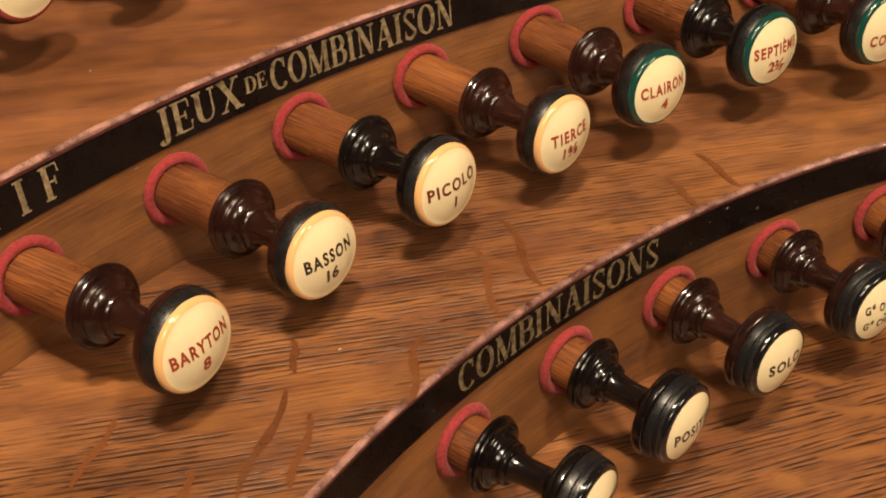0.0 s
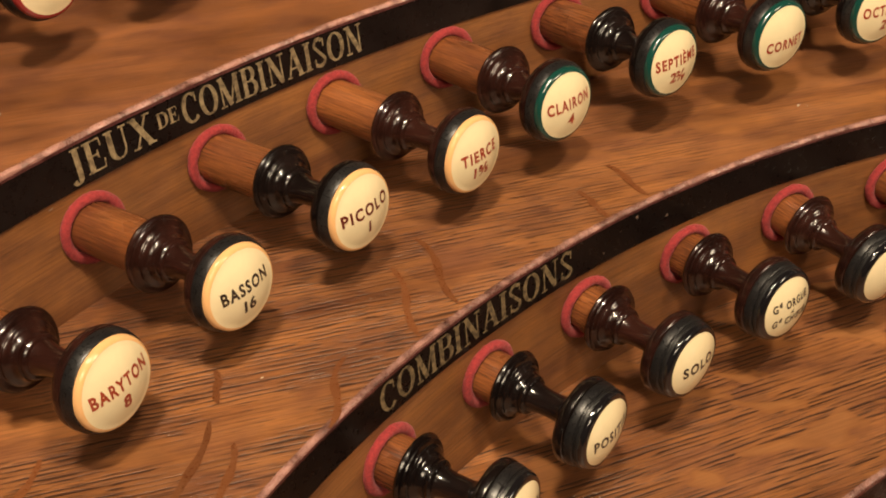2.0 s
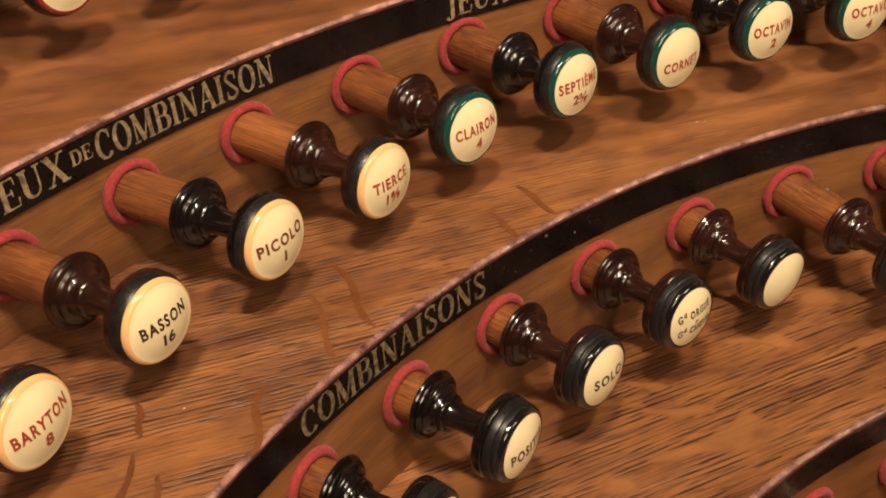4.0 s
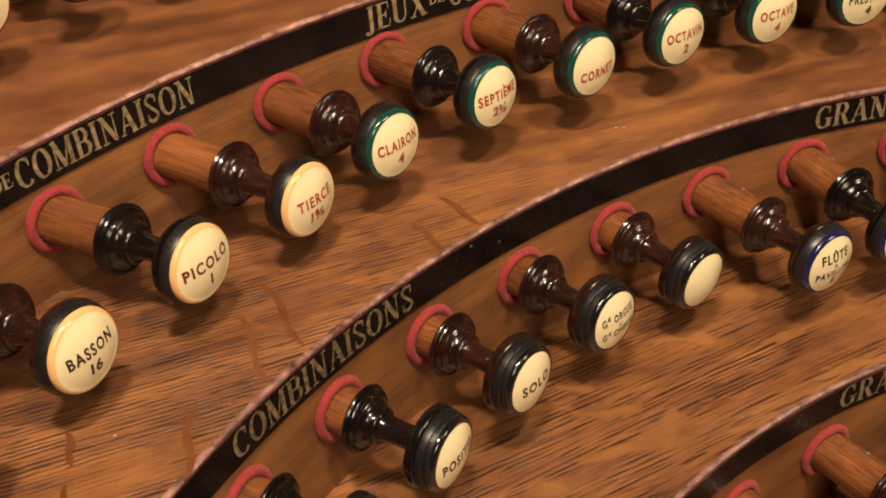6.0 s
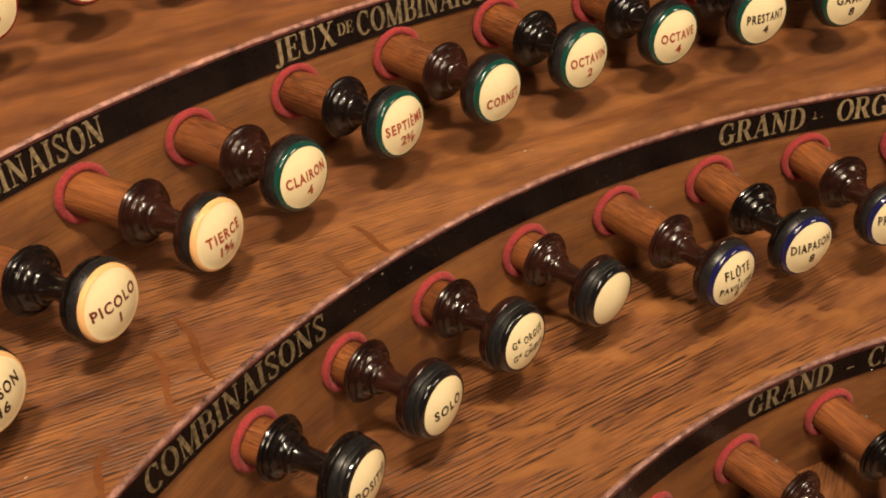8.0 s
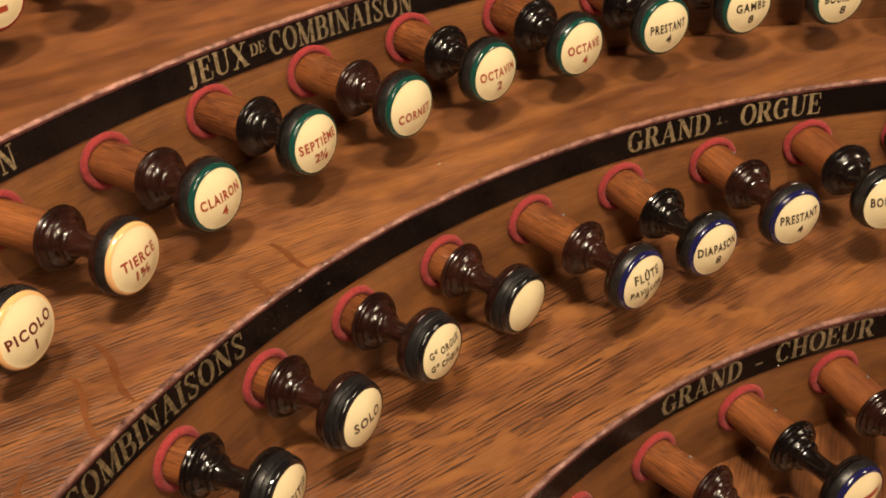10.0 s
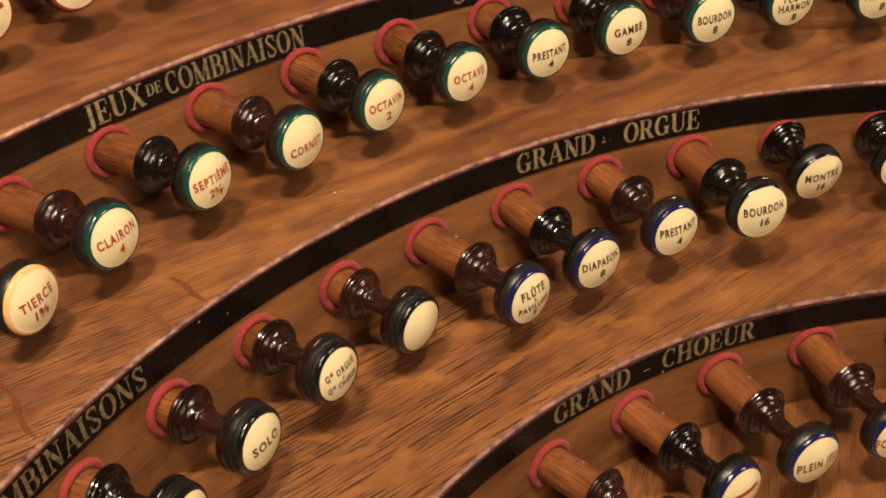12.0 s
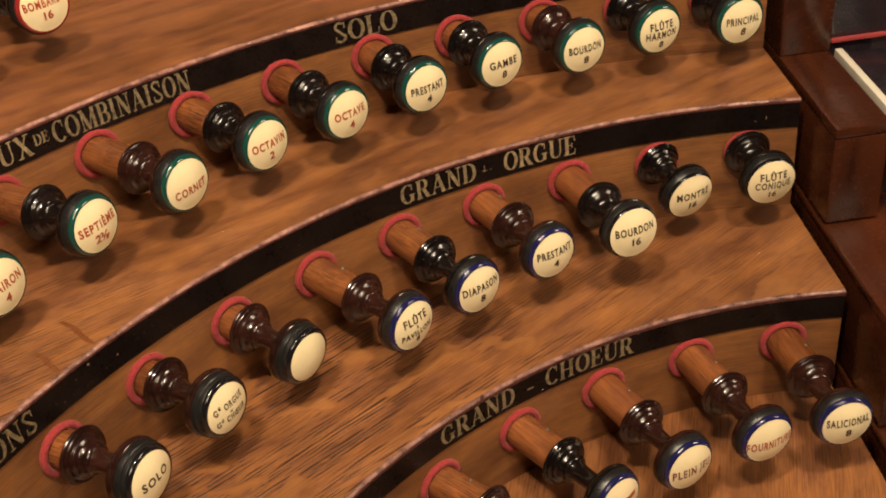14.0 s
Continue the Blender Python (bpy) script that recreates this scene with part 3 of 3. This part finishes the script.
def knob(row, n, az, r, z, style, lines, ink, dark, what):
    """A draw stop: its face stands at the angle az and radius r about its riser's centre, its stem comes from its hole in the riser."""
    c = RISERS[row]
    seed = n + row * 5
    face = arc_point(c, az, r - c[2]) + Vector((0, 0, z))
    foot = foot_of(row, n)
    d = (face - foot).normalized()
    s = (face - foot).length
    right = Vector((0, 0, 1)).cross(d).normalized()
    up = d.cross(right)
    m = Matrix(((right.x, up.x, d.x, foot.x), (right.y, up.y, d.y, foot.y), (right.z, up.z, d.z, foot.z), (0, 0, 0, 1)))
    k = thing("stop_knob", m, what, "stop knob", "organ stop knobs")
    front = pose(0, 0, s)
    reach = max(s + {"green": 0.0045, "thin": 0.003, "blue": 0.002 if row == 2 else 0.0}.get(style, 0.0), 0.0435)
    at_collar = pose(0, 0, reach)
    finish = TURNED[dark]
    deep = style == "black"
    stem = turned("stem", [(-0.012, 0.0105), (reach - 0.0423, 0.0105)], OAK_STEM, 32)
    for loop in stem.uv_layers[0].data:
        loop.uv = (loop.uv[0] + seed * 0.37, loop.uv[1] + seed * 0.11)
    shaft = part("stem", stem, k, "bare brown oak stem")
    if row == 3 or (row == 2 and style == "blue"):
        part("pin", PIN, shaft, "small steel pin", pose(0.0045, 0.0095, max(s - 0.058, 0.006)))
    part("collar", finish["collar"], k, "turned black collar" if dark else "turned rosewood collar", at_collar)
    part("neck", finish["neck"], k, "", at_collar)
    part("head", finish["deep_head" if deep else "head"], k, "turned black head" if dark else "turned rosewood head", front)
    part("rim", RIM_DEEP if deep else RIM, k, "satin black bevelled rim", front)
    plate = part("face_plate", PLATES[style][0], k, "glossy cream enamel plate", front)
    part("face_border", PLATES[style][1], k, ("black" if style == "thin" else style) + " border", front)
    if lines == "bars":
        bars(plate, ink, [(-0.010, 0.010, 0.0005, 0.0032), (-0.003, 0.003, -0.0065, -0.0035)])
    elif lines:
        face_writing([(text, h, y - (0.0012 if row == 1 else 0.0), wide) for text, h, y, wide in lines], ink, plate)
    ring = new("felt_ring", RINGS[seed % 5])
    inward = (Vector((c[0], c[1], foot.z)) - foot).normalized()
    tilt = (inward + Vector((d.x, d.y, 0)) * 0.6).normalized()
    rr = Vector((0, 0, 1)).cross(tilt)
    ring.matrix_world = Matrix(((rr.x, 0, tilt.x, foot.x + tilt.x * 0.001), (rr.y, 0, tilt.y, foot.y + tilt.y * 0.001), (0, 1, 0, foot.z), (0, 0, 0, 1))) @ pose(0, 0, 0, 0, 0, seed * 67)
    tagged(ring, "red felt ring round the hole of a stop knob", "felt ring", "felt rings")
    return k


N = 0.0047  # height of the letters on a face


def one(word, number="", width=0.0, y=0.0006, h=N, num_y=-0.0068):
    out = [(word, h, y, width)]
    return out + ([(number, h, num_y, 0.0)] if number else [])


# Each stop: angle, radius and height of its face, border, writing, ink, whether it is black, its words
ROW1 = [
    (140.93, 0.4888, 0.4442, "peach", one("BARYTON", "8", 0.0235), INK_RED, False, "BARYTON"),
    (134.40, 0.4887, 0.4461, "peach", one("BASSON", "16", 0.0205), INK_BLACK, False, "BASSON"),
    (127.64, 0.4894, 0.4469, "peach", one("PICOLO", "1", 0.0235), INK_BROWN, True, "PICOLO"),
    (121.06, 0.4902, 0.4460, "peach", one("TIERCE", "1⅗", 0.0195), INK_RED, False, "TIERCE"),
    (115.42, 0.4935, 0.4499, "green", one("CLAIRON", "4", 0.0225), INK_RED, False, "CLAIRON"),
    (108.75, 0.4980, 0.4508, "green", one("SEPTIÈME", "2²⁄₇", 0.0235), INK_RED, True, "SEPTIEME"),
    (102.55, 0.4965, 0.4506, "green", one("CORNET", "", 0.0205, -0.0035), INK_RED, False, "CORNET"),
    (96.55, 0.5025, 0.4508, "green", one("OCTAVIN", "2", 0.0225), INK_RED, True, "OCTAVIN"),
    (90.62, 0.5060, 0.4505, "green", one("OCTAVE", "4", 0.0205), INK_RED, True, "OCTAVE"),
    (84.88, 0.5095, 0.4508, "green", one("PRESTANT", "4", 0.0215, 0.0), INK_BLACK, True, "PRESTANT"),
    (79.18, 0.5185, 0.4504, "green", one("GAMBE", "8", 0.0185), INK_BLACK, True, "GAMBE"),
    (73.42, 0.5180, 0.4504, "green", one("BOURDON", "8", 0.0215), INK_BLACK, False, "BOURDON"),
    (67.86, 0.5310, 0.4498, "green", [("FLÛTE", N, 0.0032, 0.0155), ("HARMON", N, -0.0028, 0.0205), ("8", N * 0.9, -0.0092, 0)], INK_BLACK, True, "FLUTE HARMON"),
    (62.31, 0.5336, 0.4498, "green", one("PRINCIPAL", "8", 0.0215), INK_BLACK, True, "PRINCIPAL"),
]
ROW2 = [
    (136.70, 0.4084, 0.3712, "black", "bars", INK_BLACK, True, ""),
    (129.46, 0.4084, 0.3720, "black", one("POSITIF", "", 0.0200, -0.002), INK_BLACK, True, "POSITIF"),
    (122.38, 0.4084, 0.3742, "black", one("SOLO", "", 0.0170, -0.0018), INK_BLACK, False, "SOLO"),
    (115.05, 0.4085, 0.3763, "black", [("Gᵈ ORGUE", 0.0036, 0.0018, 0.0195), ("et", 0.0016, -0.0012, 0), ("Gᵈ CHŒUR", 0.0036, -0.0058, 0.0195)], INK_BLACK, False, "Gd ORGUE"),
    (107.39, 0.4090, 0.3719, "black", None, INK_BLACK, False, ""),
    (99.60, 0.3851, 0.3755, "blue", [("FLÛTE", N, 0.0030, 0.0160), ("à", 0.0022, -0.0002, 0), ("PAVILLON", 0.0036, -0.0050, 0.0205), ("8", 0.0034, -0.0094, 0)], INK_BLACK, False, "FLUTE A PAVILLON"),
    (92.85, 0.3890, 0.3756, "blue", one("DIAPASON", "8", 0.0235), INK_BLACK, True, "DIAPASON"),
    (85.60, 0.3925, 0.3780, "blue", one("PRESTANT", "4", 0.0225), INK_BLACK, False, "PRESTANT"),
    (78.60, 0.3860, 0.3830, "thin", one("BOURDON", "16", 0.0235), INK_BLACK, True, "BOURDON"),
    (71.50, 0.4275, 0.3718, "thin", one("MONTRE", "16", 0.0215), INK_BLACK, True, "MONTRE"),
    (64.80, 0.4275, 0.3750, "thin", [("FLÛTE", N, 0.0036, 0.0165), ("CONIQUE", N, -0.0024, 0.0215), ("16", N * 0.9, -0.0088, 0)], INK_BLACK, True, "FLUTE CONIQUE"),
]
ROW3 = [
    (113.40, 0.2842, 0.2930, "blue", "bars", INK_RED, False, ""),
    (104.30, 0.2842, 0.2950, "blue", "bars", INK_RED, False, ""),
    (95.10, 0.2842, 0.2970, "blue", "bars", INK_RED, True, ""),
    (85.90, 0.2840, 0.2988, "blue", one("PLEIN JEU", "", 0.0240, -0.003, 0.0054), INK_BROWN, False, "PLEIN JEU"),
    (76.31, 0.2843, 0.3007, "blue", one("FOURNITURE", "", 0.0270, -0.003, 0.0054), INK_RED, False, "FOURNITURE"),
    (67.41, 0.2842, 0.3039, "blue", one("SALICIONAL", "8", 0.0235), INK_BLACK, False, "SALICIONAL"),
]
ROW0 = [(141.1 - 4.7 * k, 0.617, 0.5220, "red", "bars", INK_RED, k % 2 == 0, "") for k in range(9)]
ROW0[4] = (*ROW0[4][:4], one("SOPRANO", "16", 0.02)[1:], *ROW0[4][5:])
ROW0[7] = (*ROW0[7][:4], one("", "4")[1:], *ROW0[7][5:])
ROW0[8] = (*ROW0[8][:4], one("BOMBARDE", "16", 0.024), *ROW0[8][5:])


for row, stops in enumerate((ROW0, ROW1, ROW2, ROW3)):
    for n, (az, r, z, style, lines, ink, dark, word) in enumerate(stops):
        what = f"{'black' if dark else 'dark rosewood'} stop knob, {WORDS_FOR[style]} cream plate" + (f" lettered {word}" if word else " with no clear lettering" if lines else ", blank")
        knob(row, n, az, r, z, style, lines, ink, dark, what)


# ---- keyboard cheeks beside the terraces ----
def cheek_pose():
    return Matrix(((SIDE_OUT.x, SIDE_ALONG.x, 0, SIDE_AT.x), (SIDE_OUT.y, SIDE_ALONG.y, 0, SIDE_AT.y), (0, 0, 1, 0), (0, 0, 0, 1)))


for s0, s1, z0, z1, what in ((0.054, 0.30, 0.342, 0.410, "upper"), (-0.050, 0.30, 0.266, 0.340, "middle"), (-0.20, 0.30, 0.18, 0.264, "lower")):
    cheek = thing("key_cheek", cheek_pose(), "polished dark mahogany key cheek stepping beside the terraces", "key cheek", "key cheeks")
    wide = 0.041 if z1 > 0.4 else 0.2
    part("block", box_mesh("block", 0.0072, wide - 0.0002, s0 + 0.0008, s1, z0, z1 - 0.0072, MAHOGANY), cheek, "polished mahogany front block")
    part("top_board", box_mesh("top_board", 0.0068, wide, s0, s1, z1 - 0.007, z1, MAHOGANY, 0.0018), cheek, "thin mahogany top board with a rounded bright edge")
post = thing("cheek_post", cheek_pose(), "upright polished mahogany post behind the key cheek", "post")
part("panel", box_mesh("panel", 0.007, 0.041, 0.152, 0.30, 0.4104, 0.62, MAHOGANY), post)
for k, (u0, u1) in enumerate(((0.0440, 0.0490),)):
    key = thing("white_key", cheek_pose(), "ivory-topped key at the end of a keyboard", "piano key")
    part("key_top", box_mesh("key_top", u0, u1, 0.02, 0.152, 0.396, 0.4112, IVORY, 0.0008), key)
slip = thing("dark_key", cheek_pose(), "black ebony key next to the white one", "piano key")
part("key_top", box_mesh("key_top", 0.0500, 0.075, 0.02, 0.150, 0.390, 0.4085, KEY_DARK, 0.001), slip)
rail = thing("key_rail", cheek_pose(), "mahogany rail with red felt behind the keys", "rail")
part("board", box_mesh("board", 0.0425, 0.24, 0.158, 0.175, 0.39, 0.62, KEY_DARK), rail, "dark stained rail")
part("felt_strip", box_mesh("felt_strip", 0.0425, 0.24, 0.1545, 0.1578, 0.414, 0.4165, FELT_RED, 0.0005), rail, "red felt strip")
part("felt_strip", box_mesh("felt_strip", 0.0425, 0.24, 0.1545, 0.1578, 0.4500, 0.4525, FELT_RED, 0.0005), rail, "red felt strip")

# ---- the case that carries the terraces ----
case = thing("console_case", pose(0, 0, -0.5), "plain varnished oak case below the stop terraces", "organ console", "", "structure")
OAK_CASE = oak("oak_case", turn=90, seed=13.0, pore=0.5)
part("front_panel", box_mesh("front_panel", -0.80, 0.46, 0.06, 0.085, 0.0, 0.742, OAK_CASE, 0.002), case)
part("side_panel", box_mesh("side_panel", -0.80, -0.775, 0.087, 0.88, 0.0, 0.742, OAK_CASE, 0.002), case)
part("side_panel", box_mesh("side_panel", 0.435, 0.46, 0.087, 0.88, 0.0, 0.678, OAK_CASE, 0.002), case)
part("back_panel", box_mesh("back_panel", -0.80, 0.46, 0.882, 0.907, 0.0, 1.06, OAK_CASE, 0.002), case)

# ---- the room round the console ----
for name, dims in (("floor", (-3, 3, -3, 3, -0.55, -0.5)), ("ceiling", (-3, 3, -3, 3, 3.2, 3.25)), ("wall_north", (-3, 3, 3, 3.1, -0.5, 3.2)),
                   ("wall_south", (-3, 3, -3.1, -3, -0.5, 3.2)), ("wall_east", (3, 3.1, -3, 3, -0.5, 3.2)), ("wall_west", (-3.1, -3, -3, 3, -0.5, 3.2))):
    tagged(new(name, box_mesh(name, *dims, PLASTER, 0)), "plain dim plaster " + name.split("_")[0], name.split("_")[0], "", "structure")


# ---- ray figure of the quarter-sawn boards: slim wavy marks across the grain ----
RAY = lacquer("ray_fleck", (0.13, 0.042, 0.014), (0.18, 0.064, 0.022), 0.3, 120)


def ray_fleck(board, x, y, way, length, bend, wide, z):
    """A slim tapering mark in the board's face that starts at (x, y), runs along way (degrees) and swings from side to side."""
    bm = bmesh.new()
    d = Vector((math.cos(radians(way)), math.sin(radians(way)), 0))
    n = Vector((-d.y, d.x, 0))
    rows = []
    for i in range(25):
        t = i / 24
        p = Vector((x, y, z)) + d * length * t + n * bend * math.sin(5.2 * t + 0.4)
        w = wide * (0.25 + 0.75 * math.sin(math.pi * min(max(t, 0.02), 0.98)) ** 0.6) * (1 + 0.2 * math.sin(17 * t))
        rows.append((bm.verts.new(p + n * w / 2), bm.verts.new(p - n * w / 2)))
    for a, b in zip(rows, rows[1:]):
        bm.faces.new((a[0], b[0], b[1], a[1]))
    part("ray_fleck", link_mesh("ray_fleck", bm, RAY), board, "wavy ray mark in the oak")


first_board = [o for o in bpy.data.objects if o.name.startswith("tread")][2]
for x, y, way, length, bend in ((-0.329, 0.433, -76, 0.045, 0.0022), (-0.318, 0.451, -70, 0.048, 0.0026), (-0.246, 0.473, -65, 0.024, 0.0008), (-0.230, 0.491, -62, 0.030, 0.0014),
                                (-0.395, 0.357, -100, 0.048, 0.0020), (-0.386, 0.345, -92, 0.034, 0.0018), (-0.395, 0.383, -78, 0.018, 0.0010), (-0.346, 0.382, -104, 0.036, -0.0028),
                                (-0.421, 0.323, -95, 0.022, 0.0010), (-0.451, 0.348, -101, 0.032, 0.0012)):
    ray_fleck(first_board, x, y, way, length, bend, 0.0031, TREAD_Z[2] + 0.00005)

# ---- lint on the boards ----
lint = bmesh.new()
rnd = random.Random(11)
for x, y, z in ((-0.215, 0.581, TREAD_Z[2]), (-0.132, 0.524, TREAD_Z[2]), (-0.128, 0.523, TREAD_Z[2]), (-0.377, 0.376, TREAD_Z[2]), (-0.470, 0.465, TREAD_Z[1]), (-0.004, 0.393, TREAD_Z[3]), (0.172, 0.430, TREAD_Z[3]), (0.12, 0.40, TREAD_Z[3])):
    a = rnd.uniform(0, 3.14)
    u, v = Vector((math.cos(a), math.sin(a), 0)) * rnd.uniform(0.0003, 0.0008), Vector((-math.sin(a), math.cos(a), 0)) * 0.0002
    p = Vector((x, y, z + 0.0002))
    low = [lint.verts.new(q) for q in (p - u - v, p + u - v, p + u + v, p - u + v)]
    tip = lint.verts.new(p + Vector((0, 0, 0.0002)))
    for i in range(4):
        lint.faces.new((low[i], low[(i + 1) % 4], tip))
tagged(new("lint", link_mesh("lint", lint, IVORY, False)), "pale specks of lint lying on the oak boards", "lint", "", "stuff")
